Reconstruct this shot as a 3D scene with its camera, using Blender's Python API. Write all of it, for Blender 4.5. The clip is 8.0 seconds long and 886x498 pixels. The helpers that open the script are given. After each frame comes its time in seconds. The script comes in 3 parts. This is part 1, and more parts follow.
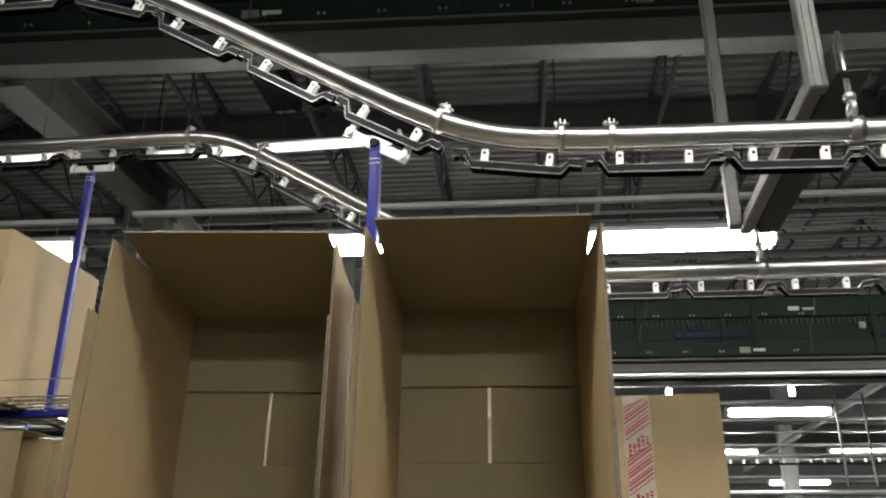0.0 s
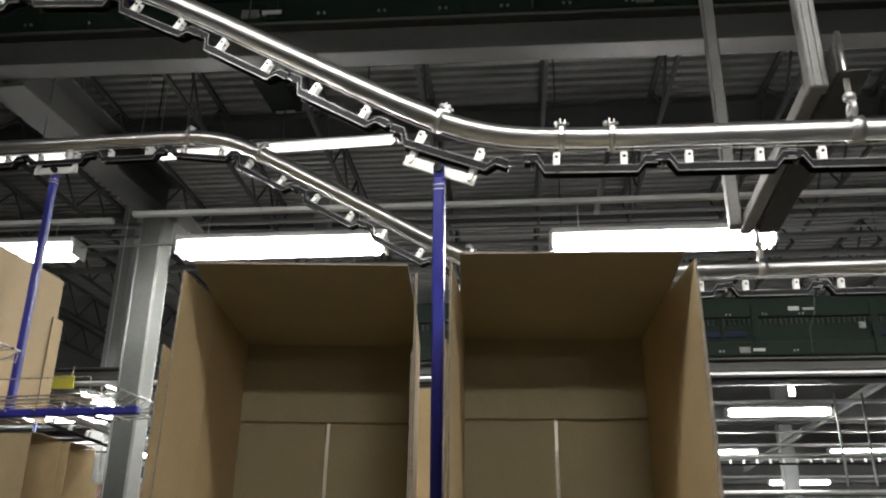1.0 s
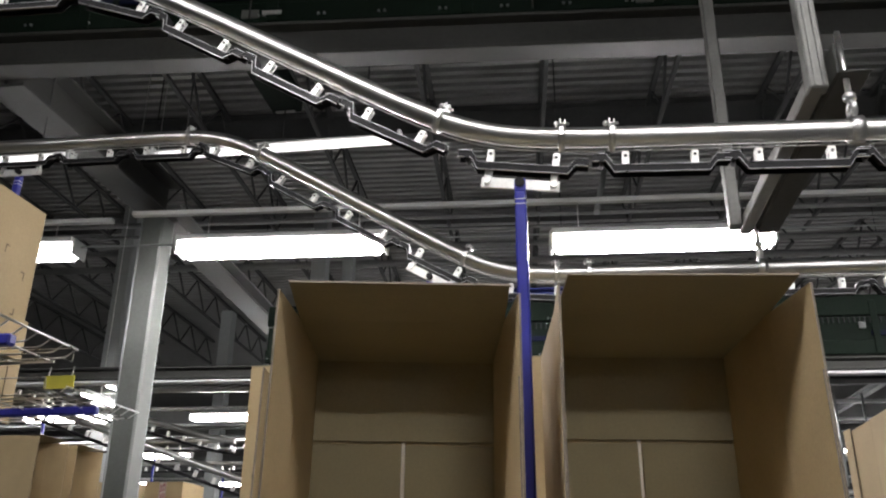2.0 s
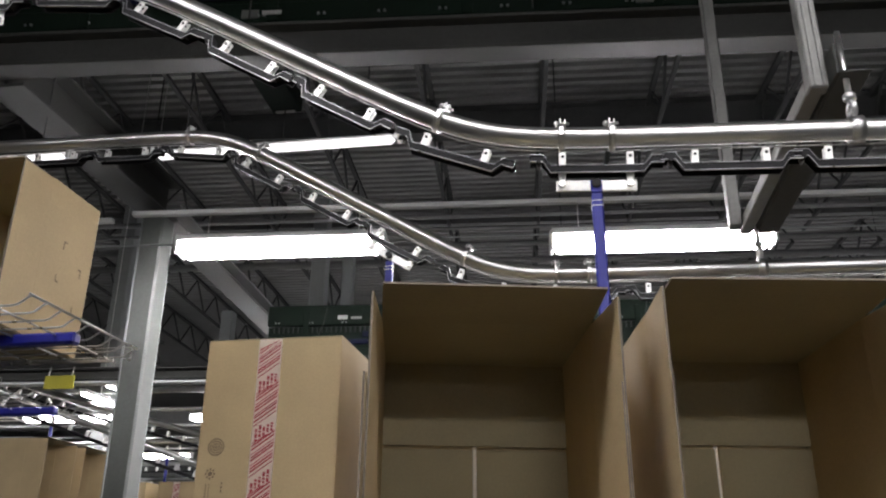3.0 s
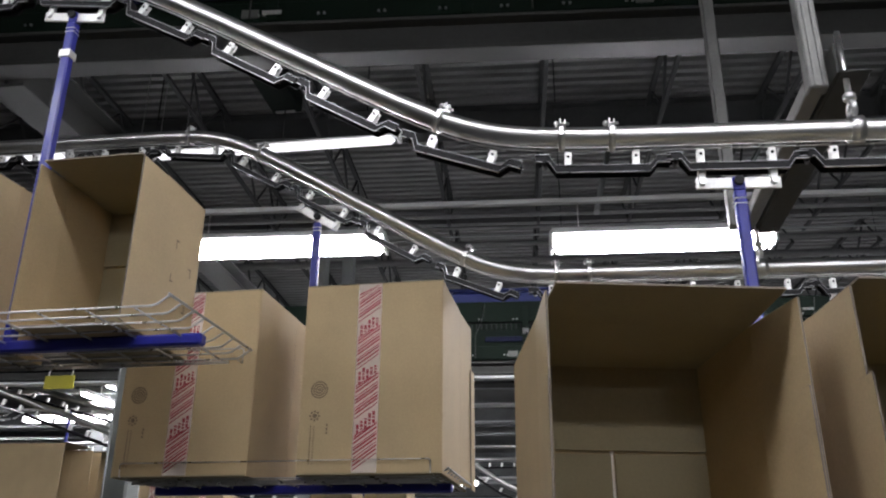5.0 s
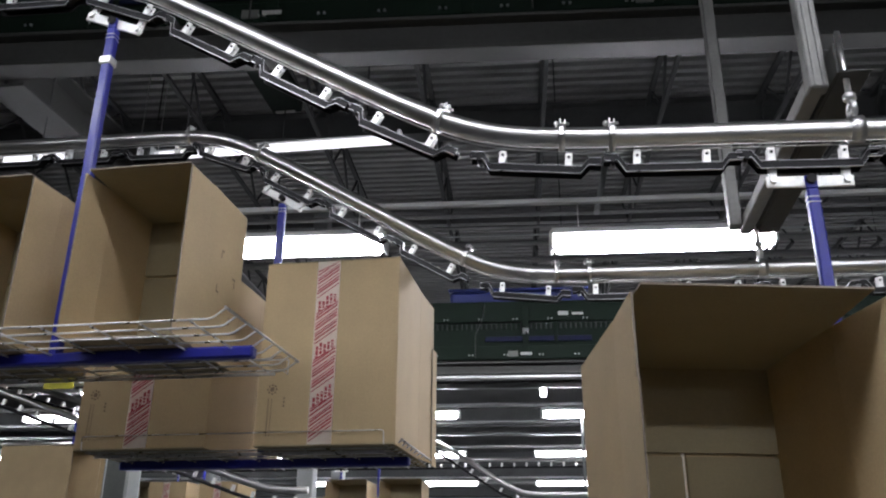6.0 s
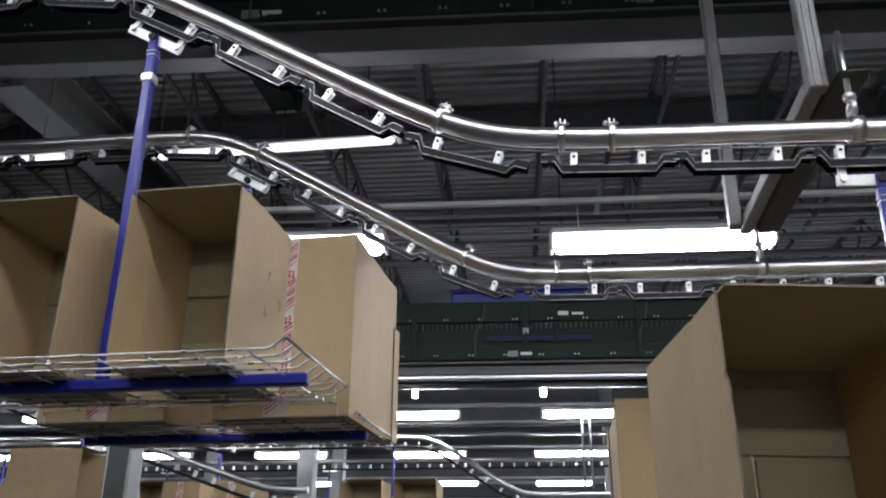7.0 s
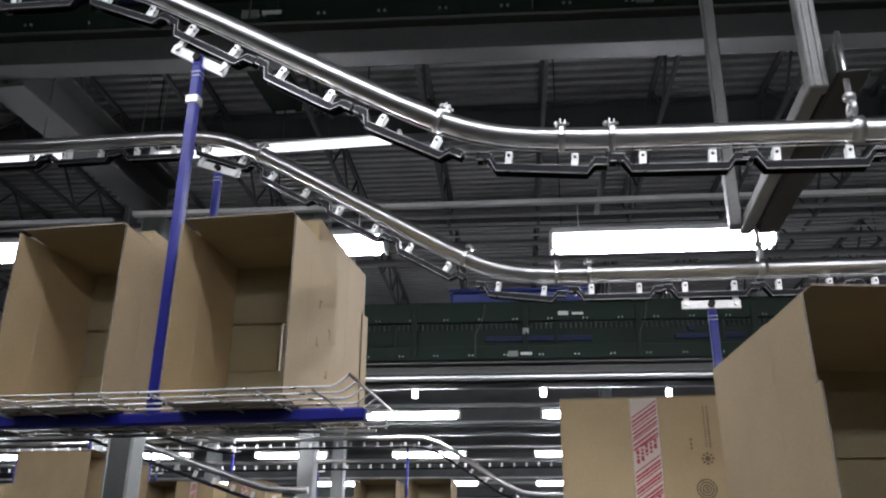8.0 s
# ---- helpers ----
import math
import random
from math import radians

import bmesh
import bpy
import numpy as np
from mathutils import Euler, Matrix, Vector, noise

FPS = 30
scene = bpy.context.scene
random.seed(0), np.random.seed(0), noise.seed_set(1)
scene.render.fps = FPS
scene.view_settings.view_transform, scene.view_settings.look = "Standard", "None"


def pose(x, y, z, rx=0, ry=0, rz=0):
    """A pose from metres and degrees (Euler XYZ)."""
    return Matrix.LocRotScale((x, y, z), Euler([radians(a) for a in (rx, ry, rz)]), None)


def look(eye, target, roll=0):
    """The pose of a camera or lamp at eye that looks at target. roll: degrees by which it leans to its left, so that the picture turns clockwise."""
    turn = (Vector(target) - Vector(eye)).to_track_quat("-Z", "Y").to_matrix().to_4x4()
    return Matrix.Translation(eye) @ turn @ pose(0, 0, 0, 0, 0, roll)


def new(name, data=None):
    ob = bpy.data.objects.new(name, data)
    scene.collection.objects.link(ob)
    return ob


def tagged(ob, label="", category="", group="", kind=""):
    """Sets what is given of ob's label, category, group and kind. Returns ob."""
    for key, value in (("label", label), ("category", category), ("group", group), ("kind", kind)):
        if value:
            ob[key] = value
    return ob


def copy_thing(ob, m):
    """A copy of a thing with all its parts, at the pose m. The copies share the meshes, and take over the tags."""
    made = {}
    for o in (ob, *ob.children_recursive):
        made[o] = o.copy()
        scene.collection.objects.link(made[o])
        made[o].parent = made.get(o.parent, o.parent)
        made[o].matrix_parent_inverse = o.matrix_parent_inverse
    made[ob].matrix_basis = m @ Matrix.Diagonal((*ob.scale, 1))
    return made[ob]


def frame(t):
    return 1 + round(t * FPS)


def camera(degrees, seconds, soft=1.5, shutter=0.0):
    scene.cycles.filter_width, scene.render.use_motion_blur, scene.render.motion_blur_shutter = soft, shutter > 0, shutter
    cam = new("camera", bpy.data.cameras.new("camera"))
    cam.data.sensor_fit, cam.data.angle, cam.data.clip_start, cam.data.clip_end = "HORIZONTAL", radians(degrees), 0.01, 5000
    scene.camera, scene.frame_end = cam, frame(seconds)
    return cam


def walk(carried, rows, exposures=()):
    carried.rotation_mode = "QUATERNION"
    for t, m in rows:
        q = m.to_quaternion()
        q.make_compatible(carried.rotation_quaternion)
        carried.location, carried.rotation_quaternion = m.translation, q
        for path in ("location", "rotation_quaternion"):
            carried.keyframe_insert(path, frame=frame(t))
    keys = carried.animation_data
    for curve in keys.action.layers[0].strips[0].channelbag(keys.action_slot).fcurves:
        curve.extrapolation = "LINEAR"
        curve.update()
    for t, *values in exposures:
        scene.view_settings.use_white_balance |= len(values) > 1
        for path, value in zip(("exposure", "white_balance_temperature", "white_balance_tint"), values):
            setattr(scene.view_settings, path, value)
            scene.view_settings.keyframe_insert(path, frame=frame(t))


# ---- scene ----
# ---- camera: it stands still at eye height, tilted up at the overhead conveyors ----
EYE = (0.0, 0.0, 1.6)
AIM = (-0.14187, 0.92007, 1.96516)
cam = camera(56.12, 8.0, soft=2.15)
walk(cam, [(0.0, look(EYE, AIM, 0.35)), (8.0, look(EYE, AIM, 0.35))], exposures=[(0.0, 0.33, 7050, 8), (2.0, 0.28, 6800, 13), (4.0, 0.11, 6550, 15), (7.0, 0.06, 6200, 15), (8.0, 0.06, 6200, 15)])

# ---- world: a closed hall, nothing but a trace of grey outside ----
world = bpy.data.worlds.new("hall_air")
scene.world = world
world.use_nodes = True
world.node_tree.nodes["Background"].inputs[0].default_value = (0.5, 0.55, 0.6, 1)
world.node_tree.nodes["Background"].inputs[1].default_value = 0.02
LAMP = 29.0        # glow of the fluorescent fixtures

# ---- materials ----


def shade(name, colour, rough=0.6, metal=0.0, vary=0.25, scale=8.0, fine=90.0, bump=0.15, rough_vary=0.12, glow=0.0, stretch=(1, 1, 1), spec=0.5, coat=0.0):
    m = bpy.data.materials.new(name)
    m.use_nodes = True
    nt = m.node_tree
    b = nt.nodes["Principled BSDF"]
    tc = nt.nodes.new("ShaderNodeTexCoord")
    mp = nt.nodes.new("ShaderNodeMapping")
    mp.inputs["Scale"].default_value = stretch
    nt.links.new(tc.outputs["Object"], mp.inputs[0])
    big = nt.nodes.new("ShaderNodeTexNoise")
    big.inputs["Scale"].default_value, big.inputs["Detail"].default_value = scale, 4
    small = nt.nodes.new("ShaderNodeTexNoise")
    small.inputs["Scale"].default_value, small.inputs["Detail"].default_value = fine, 3
    for n in (big, small):
        nt.links.new(mp.outputs[0], n.inputs["Vector"])
    add = nt.nodes.new("ShaderNodeMath")
    add.operation = "MULTIPLY_ADD"
    add.inputs[1].default_value = 0.4
    nt.links.new(small.outputs["Fac"], add.inputs[0])
    half = nt.nodes.new("ShaderNodeMath")
    half.operation = "MULTIPLY"
    half.inputs[1].default_value = 0.6
    nt.links.new(big.outputs["Fac"], half.inputs[0])
    nt.links.new(half.outputs[0], add.inputs[2])
    ramp = nt.nodes.new("ShaderNodeValToRGB")
    ramp.color_ramp.elements[0].position, ramp.color_ramp.elements[1].position = 0.32, 0.68
    ramp.color_ramp.elements[0].color = (*[c * (1 - vary) for c in colour], 1)
    ramp.color_ramp.elements[1].color = (*[min(1, c * (1 + vary * 0.6)) for c in colour], 1)
    nt.links.new(add.outputs[0], ramp.inputs[0])
    nt.links.new(ramp.outputs[0], b.inputs["Base Color"])
    rr = nt.nodes.new("ShaderNodeMapRange")
    rr.inputs[3].default_value, rr.inputs[4].default_value = max(0.03, rough - rough_vary), min(1, rough + rough_vary)
    nt.links.new(big.outputs["Fac"], rr.inputs[0])
    nt.links.new(rr.outputs[0], b.inputs["Roughness"])
    b.inputs["Metallic"].default_value = metal
    b.inputs["Coat Weight"].default_value = coat
    b.inputs["Specular IOR Level"].default_value = spec
    if bump:
        bp = nt.nodes.new("ShaderNodeBump")
        bp.inputs["Strength"].default_value, bp.inputs["Distance"].default_value = bump, 0.002
        nt.links.new(small.outputs["Fac"], bp.inputs["Height"])
        nt.links.new(bp.outputs[0], b.inputs["Normal"])
    if glow:
        b.inputs["Emission Color"].default_value = (*[min(1, c) for c in colour], 1)
        b.inputs["Emission Strength"].default_value = glow
    return m


def cardboard(name, colour):
    """Kraft board: blotchy tint, faint flute lines, a little fibre."""
    m = shade(name, colour, 0.78, 0, 0.13, 5, 160, 0.12, 0.08)
    nt = m.node_tree
    b = nt.nodes["Principled BSDF"]
    tc = nt.nodes.new("ShaderNodeTexCoord")
    wv = nt.nodes.new("ShaderNodeTexWave")
    wv.bands_direction = "Z"
    wv.inputs["Scale"].default_value, wv.inputs["Distortion"].default_value = 42, 0.6
    nt.links.new(tc.outputs["Object"], wv.inputs["Vector"])
    bp = nt.nodes.new("ShaderNodeBump")
    bp.inputs["Strength"].default_value, bp.inputs["Distance"].default_value = 0.012, 0.002
    nt.links.new(wv.outputs["Fac"], bp.inputs["Height"])
    nt.links.new(bp.outputs[0], b.inputs["Normal"])
    return m


def glowing(name, colour, strength):
    m = bpy.data.materials.new(name)
    m.use_nodes = True
    b = m.node_tree.nodes["Principled BSDF"]
    b.inputs["Base Color"].default_value = (0.85, 0.85, 0.85, 1)
    b.inputs["Roughness"].default_value = 0.4
    b.inputs["Emission Color"].default_value = (*colour, 1)
    b.inputs["Emission Strength"].default_value = strength
    return m


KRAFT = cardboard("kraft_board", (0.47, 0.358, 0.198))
# Darker copy of the kraft: the shade inside the cartons is in its colour.
KRAFT_SHADED = cardboard("kraft_board_shaded", (0.312, 0.264, 0.156))
KRAFT_EDGE = shade("board_edge", (0.21, 0.175, 0.135), 0.9, 0, 0.4, 60, 240, 0.5)
CHROME = shade("bright_zinc_tube", (0.56, 0.56, 0.54), 0.33, 1.0, 0.08, 6, 60, 0.0, 0.03, stretch=(0.4, 1, 1))
ZINC = shade("zinc_plated_steel", (0.72, 0.72, 0.70), 0.34, 1.0, 0.2, 30, 200, 0.1)
GALV = shade("dull_galvanised_strut", (0.16, 0.16, 0.15), 0.5, 0.6, 0.2, 8, 90, 0.08)
WHITE_STEEL = shade("pale_plated_steel", (0.72, 0.72, 0.69), 0.35, 0.55, 0.18, 25, 160, 0.08)
BLACK_STEEL = shade("oiled_black_steel", (0.012, 0.0115, 0.0125), 0.36, 0.0, 0.3, 20, 120, 0.02, 0.06, spec=0.14)
BLUE = shade("blue_powder_coat", (0.013, 0.017, 0.23), 0.38, 0.0, 0.2, 9, 150, 0.05, 0.1, coat=0.1)
# Pale steel for bolts and sensors; also the painted sheen of link lips.
SHEEN_STEEL = shade("sheen_and_bolt_steel", (0.30, 0.30, 0.30), 0.3, 1.0, 0.3, 20, 120, 0.05)
WIRE = shade("bright_wire", (0.62, 0.62, 0.6), 0.3, 1.0, 0.2, 30, 200, 0.05)
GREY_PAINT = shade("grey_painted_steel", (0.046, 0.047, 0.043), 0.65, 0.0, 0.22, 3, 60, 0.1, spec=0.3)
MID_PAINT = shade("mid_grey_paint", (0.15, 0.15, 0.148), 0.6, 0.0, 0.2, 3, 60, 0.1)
DARK_PAINT = shade("dark_grey_primer", (0.055, 0.057, 0.056), 0.7, 0.0, 0.3, 3, 50, 0.1, spec=0.3)
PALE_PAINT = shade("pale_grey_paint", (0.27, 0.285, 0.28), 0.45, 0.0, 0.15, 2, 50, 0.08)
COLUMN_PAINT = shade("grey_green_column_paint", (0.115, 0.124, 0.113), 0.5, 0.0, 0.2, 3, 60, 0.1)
GREEN = shade("dark_green_paint", (0.003, 0.0095, 0.005), 0.75, 0.0, 0.35, 4, 60, 0.12, spec=0.2)
DECK = shade("galvanised_roof_deck", (0.225, 0.225, 0.22), 0.5, 0.2, 0.25, 1.5, 40, 0.1)
CONCRETE = shade("concrete_floor", (0.042, 0.042, 0.042), 0.5, 0.0, 0.25, 0.8, 30, 0.15)
WALL = shade("grey_block_wall", (0.30, 0.31, 0.31), 0.8, 0.0, 0.2, 0.7, 25, 0.2)
HOUSING = shade("white_enamel", (0.75, 0.76, 0.75), 0.4, 0.0, 0.08, 6, 80, 0.03)
LENS = glowing("fluorescent_lens", (0.95, 0.97, 1.0), LAMP * 0.62)
LENS_NEAR = glowing("fluorescent_lens_near", (0.96, 0.96, 1.0), LAMP * 3.2)
LENS_AISLE = glowing("fluorescent_lens_aisle", (0.95, 0.97, 1.0), LAMP * 2.0)
LENS_DIM = glowing("fluorescent_lens_dim", (0.97, 0.97, 1.0), 1.0)
LENS_FAR = glowing("fluorescent_lens_far", (0.95, 0.97, 1.0), LAMP * 1.5)
RUBBER = shade("black_rubber", (0.02, 0.02, 0.02), 0.8, 0, 0.3, 20, 100, 0.2)
INK = shade("faded_black_ink", (0.20, 0.148, 0.09), 0.8, 0, 0.4, 60, 240, 0.1)
TAPE_WHITE = shade("white_packing_tape", (0.95, 0.88, 0.80), 0.28, 0, 0.12, 12, 90, 0.05)
TAPE_RED = shade("red_tape_print", (0.47, 0.06, 0.085), 0.3, 0, 0.3, 40, 200, 0.05)
YELLOW = shade("yellow_plastic", (0.42, 0.38, 0.025), 0.5, 0, 0.15, 6, 60, 0.05)
DARK_BLUE = shade("dark_blue_paint", (0.004, 0.006, 0.026), 0.7, 0, 0.3, 6, 60, 0.05, spec=0.2)
BLUE_TOTE = shade("blue_plastic", (0.008, 0.016, 0.10), 0.5, 0, 0.2, 6, 60, 0.05)
LABEL = shade("white_paper_label", (0.42, 0.42, 0.40), 0.6, 0, 0.1, 20, 90, 0.03)

# light passes through the thin packing tape
for m in (TAPE_WHITE,):
    nt = m.node_tree
    out = nt.nodes["Material Output"]
    tr = nt.nodes.new("ShaderNodeBsdfTranslucent")
    tr.inputs[0].default_value = (0.95, 0.92, 0.86, 1)
    mx = nt.nodes.new("ShaderNodeMixShader")
    mx.inputs[0].default_value = 0.6
    nt.links.new(nt.nodes["Principled BSDF"].outputs[0], mx.inputs[1])
    nt.links.new(tr.outputs[0], mx.inputs[2])
    nt.links.new(mx.outputs[0], out.inputs[0])

# ---- mesh helpers ----


def slab(bm, x0, x1, y0, y1, z0, z1, bevel=0.0, m=None):
    """A box between the given planes, with bevelled edges, into bm."""
    g = bmesh.ops.create_cube(bm, size=1.0)
    vs = g["verts"]
    for v in vs:
        v.co = Vector((x0 + (v.co.x + 0.5) * (x1 - x0), y0 + (v.co.y + 0.5) * (y1 - y0), z0 + (v.co.z + 0.5) * (z1 - z0)))
    if bevel:
        es = list({e for v in vs for e in v.link_edges})
        out = bmesh.ops.bevel(bm, geom=es, offset=bevel, segments=1, affect="EDGES")
        vs = list({v for f in out["faces"] for v in f.verts} | {v for v in vs if v.is_valid})
    if m is not None:
        bmesh.ops.transform(bm, matrix=m, verts=[v for v in vs if v.is_valid])
    return bm


def box(x0, x1, y0, y1, z0, z1, bevel=0.0):
    return slab(bmesh.new(), x0, x1, y0, y1, z0, z1, bevel)


def sweep(bm, pts, radius, sides=10, closed_ends=True, up=(0, 1, 0)):
    """A round bar along the points."""
    pts = [Vector(p) for p in pts]
    rings = []
    for i, p in enumerate(pts):
        d = (pts[min(i + 1, len(pts) - 1)] - pts[max(i - 1, 0)]).normalized()
        a = d.cross(Vector(up))
        if a.length < 1e-4:
            a = d.cross(Vector((1, 0, 0)))
        a.normalize()
        b = d.cross(a)
        rings.append([bm.verts.new(p + radius * (math.cos(2 * math.pi * k / sides) * a + math.sin(2 * math.pi * k / sides) * b)) for k in range(sides)])
    for r, s in zip(rings, rings[1:]):
        for k in range(sides):
            f = bm.faces.new((r[k], r[(k + 1) % sides], s[(k + 1) % sides], s[k]))
            f.smooth = True
    if closed_ends:
        bm.faces.new(rings[0][::-1])
        bm.faces.new(rings[-1])
    return bm


def rod(p, q, radius, sides=10):
    return sweep(bmesh.new(), [p, q], radius, sides, up=(0.3, 1, 0.2))


def ribbon(bm, prof2, y0, y1, thick):
    """A bent strip: profile points (x, z) drawn out from y0 to y1."""
    up, lo = [], []
    for i, (x, z) in enumerate(prof2):
        a, b = prof2[max(i - 1, 0)], prof2[min(i + 1, len(prof2) - 1)]
        d = Vector((b[0] - a[0], b[1] - a[1])).normalized()
        n = Vector((-d.y, d.x)) * thick / 2
        up.append((x + n.x, z + n.y)), lo.append((x - n.x, z - n.y))
    ring = up + lo[::-1]
    near = [bm.verts.new((x, y0, z)) for x, z in ring]
    far = [bm.verts.new((x, y1, z)) for x, z in ring]
    k, n = len(ring), len(up)
    for i in range(k):
        bm.faces.new((near[i], near[(i + 1) % k], far[(i + 1) % k], far[i]))
    for i in range(n - 1):
        bm.faces.new((near[i], near[k - 1 - i], near[k - 2 - i], near[i + 1]))
        bm.faces.new((far[i], far[i + 1], far[k - 2 - i], far[k - 1 - i]))
    return bm


def mesh_of(name, bm, material):
    bmesh.ops.recalc_face_normals(bm, faces=bm.faces)
    me = bpy.data.meshes.new(name)
    bm.to_mesh(me)
    bm.free()
    me.materials.append(material)
    return me


def part(name, bm, material, parent, label=""):
    ob = new(name, bm if isinstance(bm, bpy.types.Mesh) else mesh_of(name, bm, material))
    ob.parent = parent
    if label:
        ob["label"] = label
    return ob


def board(name, bm, material, parent, label=""):
    """A board part whose cut edges show the raw flutes."""
    ob = part(name, bm, material, parent, label)
    ob.data.materials.append(KRAFT_EDGE)
    for f in ob.data.polygons:
        sides = [(ob.data.vertices[a].co - ob.data.vertices[b].co).length for a, b in f.edge_keys]
        if min(sides) < 0.006:
            f.material_index = 1
    return ob


def thing(name, label, category, group="", kind="", at=(0, 0, 0)):
    ob = tagged(new(name), label, category, group, kind)
    ob.empty_display_size = 0.05
    ob.location = at
    return ob


def setting(name, bm, material, label="", category=""):
    return tagged(new(name, mesh_of(name, bm, material)), label, category, kind="structure")


# ---- shell of the hall ----
def turn_about(ob, x, y, degrees):
    """Swing a thing built square to the hall about an upright axis."""
    ob.matrix_basis = Matrix.Translation((x, y, 0)) @ Matrix.Rotation(math.radians(degrees), 4, "Z") @ Matrix.Translation((-x, -y, 0))
    return ob


SWING = (-0.75, 3.106, 3.66)      # the hall's steelwork stands a little askew to the chain conveyors


def askew(ob, y, x=0.0):
    return turn_about(ob, x, y, SWING[2])


setting("floor", box(-26, 26, -14, 40, -0.3, 0.0), CONCRETE, "grey polished concrete warehouse floor", "floor")
setting("wall_north", box(-26, 26, 40, 40.3, 0, 7.2), WALL, "grey far wall of the hall", "wall")
setting("wall_south", box(-26, 26, -14.3, -14, 0, 7.2), WALL, "grey wall behind the camera", "wall")
setting("wall_west", box(-26.3, -26, -14, 40, 0, 7.2), WALL, "grey side wall of the hall", "wall")
setting("wall_east", box(26, 26.3, -14, 40, 0, 7.2), WALL, "grey side wall of the hall", "wall")


def roof_deck():
    """Ribbed steel deck: flutes run across the hall, 150 mm apart."""
    bm = bmesh.new()
    z, ys = 7.0, []
    y = -16.0
    while y < 42:
        ys += [(y, z), (y + 0.075, z), (y + 0.085, z + 0.065), (y + 0.15, z + 0.065)]
        y += 0.16
    a = [bm.verts.new((-26, p[0] - 1.66, p[1])) for p in ys]
    b = [bm.verts.new((26, p[0] + 1.66, p[1])) for p in ys]
    for i in range(len(ys) - 1):
        bm.faces.new((a[i], a[i + 1], b[i + 1], b[i]))
    slab(bm, -26, 26, -14, 40, 7.08, 7.2)
    return setting("ceiling", bm, DECK, "ribbed galvanised steel roof deck", "ceiling")


roof_deck()


def i_beam(name, label, p0, p1, depth, width, material, web=0.014, flange=0.018):
    """An I-beam from p0 to p1 (the middle of its underside), along x or y."""
    ob = thing(name, label, "beam", kind="structure")
    along_x = abs(p1[0] - p0[0]) > abs(p1[1] - p0[1])
    for nm, w0, w1, z0, z1 in (("lower_flange", -width / 2, width / 2, 0, flange), ("web", -web / 2, web / 2, flange + 0.001, depth - flange - 0.001), ("upper_flange", -width / 2, width / 2, depth - flange, depth)):
        if along_x:
            bm = box(p0[0], p1[0], p0[1] + w0, p0[1] + w1, p0[2] + z0, p0[2] + z1, 0.003)
        else:
            bm = box(p0[0] + w0, p0[0] + w1, p0[1], p1[1], p0[2] + z0, p0[2] + z1, 0.003)
        part(nm, bm, material, ob)
    return ob


def roof_joist(x, y0, y1, z=6.93, depth=0.55):
    """An open-web steel joist under the deck, running away from the camera."""
    ob = thing("roof_joist", "dark grey open-web steel roof joist", "joist", "roof joists", "structure")
    part("top_chord", box(x - 0.03, x + 0.03, y0, y1, z, z + 0.05), DARK_PAINT, ob)
    part("bottom_chord", box(x - 0.022, x + 0.022, y0, y1, z - depth, z - depth + 0.04), DARK_PAINT, ob)
    bm = bmesh.new()
    n = int((y1 - y0) / 0.5)
    for i in range(n):
        ya, yb = y0 + (y1 - y0) * i / n, y0 + (y1 - y0) * (i + 1) / n
        za, zb = (z, z - depth + 0.02) if i % 2 else (z - depth + 0.02, z)
        sweep(bm, [(x, ya, za), (x, yb, zb)], 0.016, 6, up=(1, 0, 0))
    part("web_bars", bm, DARK_PAINT, ob)
    return askew(ob, 8.5)


for i in range(-8, 10):
    roof_joist(-0.152 + 1.305 * i, 5.0, 11.8)
    roof_joist(-0.152 + 1.305 * i, 12.3, 19.5)
GIRDER = (-0.75, 3.106, 4.5)
turn_about(i_beam("roof_girder", "grey steel roof girder with a bolted flange", (-9, 3.116, 3.779), (9, 3.116, 3.779), 0.181, 0.12, GREY_PAINT), *GIRDER)
askew(i_beam("roof_girder", "dark steel roof girder under the deck", (-25.8, 9.0, 6.62), (25.8, 9.0, 6.62), 0.36, 0.22, DARK_PAINT), 9.0)
askew(i_beam("roof_girder", "grey steel girder across the hall", (-25.8, 12.0, 6.68), (25.8, 12.0, 6.68), 0.3, 0.24, MID_PAINT), 12.0)
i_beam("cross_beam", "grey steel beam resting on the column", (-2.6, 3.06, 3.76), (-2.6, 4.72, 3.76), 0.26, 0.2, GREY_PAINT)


# Continues the same beam; its lighter grey stands in for the lamplight on it.
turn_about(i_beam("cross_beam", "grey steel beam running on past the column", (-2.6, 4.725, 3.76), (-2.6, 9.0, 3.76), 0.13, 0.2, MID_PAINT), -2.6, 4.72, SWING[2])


def tube_column(x, y, top, w, material, label):
    """A square hollow column."""
    ob = thing("steel_column", label, "column", "steel columns", "structure")
    part("shaft", box(x - w / 2, x + w / 2, y - w / 2, y + w / 2, 0.026, top, 0.012), material, ob)
    part("base_plate", box(x - w * 0.8, x + w * 0.8, y - w * 0.8, y + w * 0.8, 0, 0.025, 0.004), material, ob)
    return ob


post_by_rail = tube_column(-2.597, 4.65, 3.755, 0.149, COLUMN_PAINT, "grey-green painted square steel column under the beam")
# Pale strips at two corners paint the light caught by the column's edges.
for x, y in ((-2.6715, 4.5735), (-2.5305, 4.7185)):
    part("lit_edge", box(x - 0.002, x + 0.008, y - 0.002, y + 0.008, 0.03, 3.75, 0.002), PALE_PAINT, post_by_rail, "pale strip for the lit corner edge")
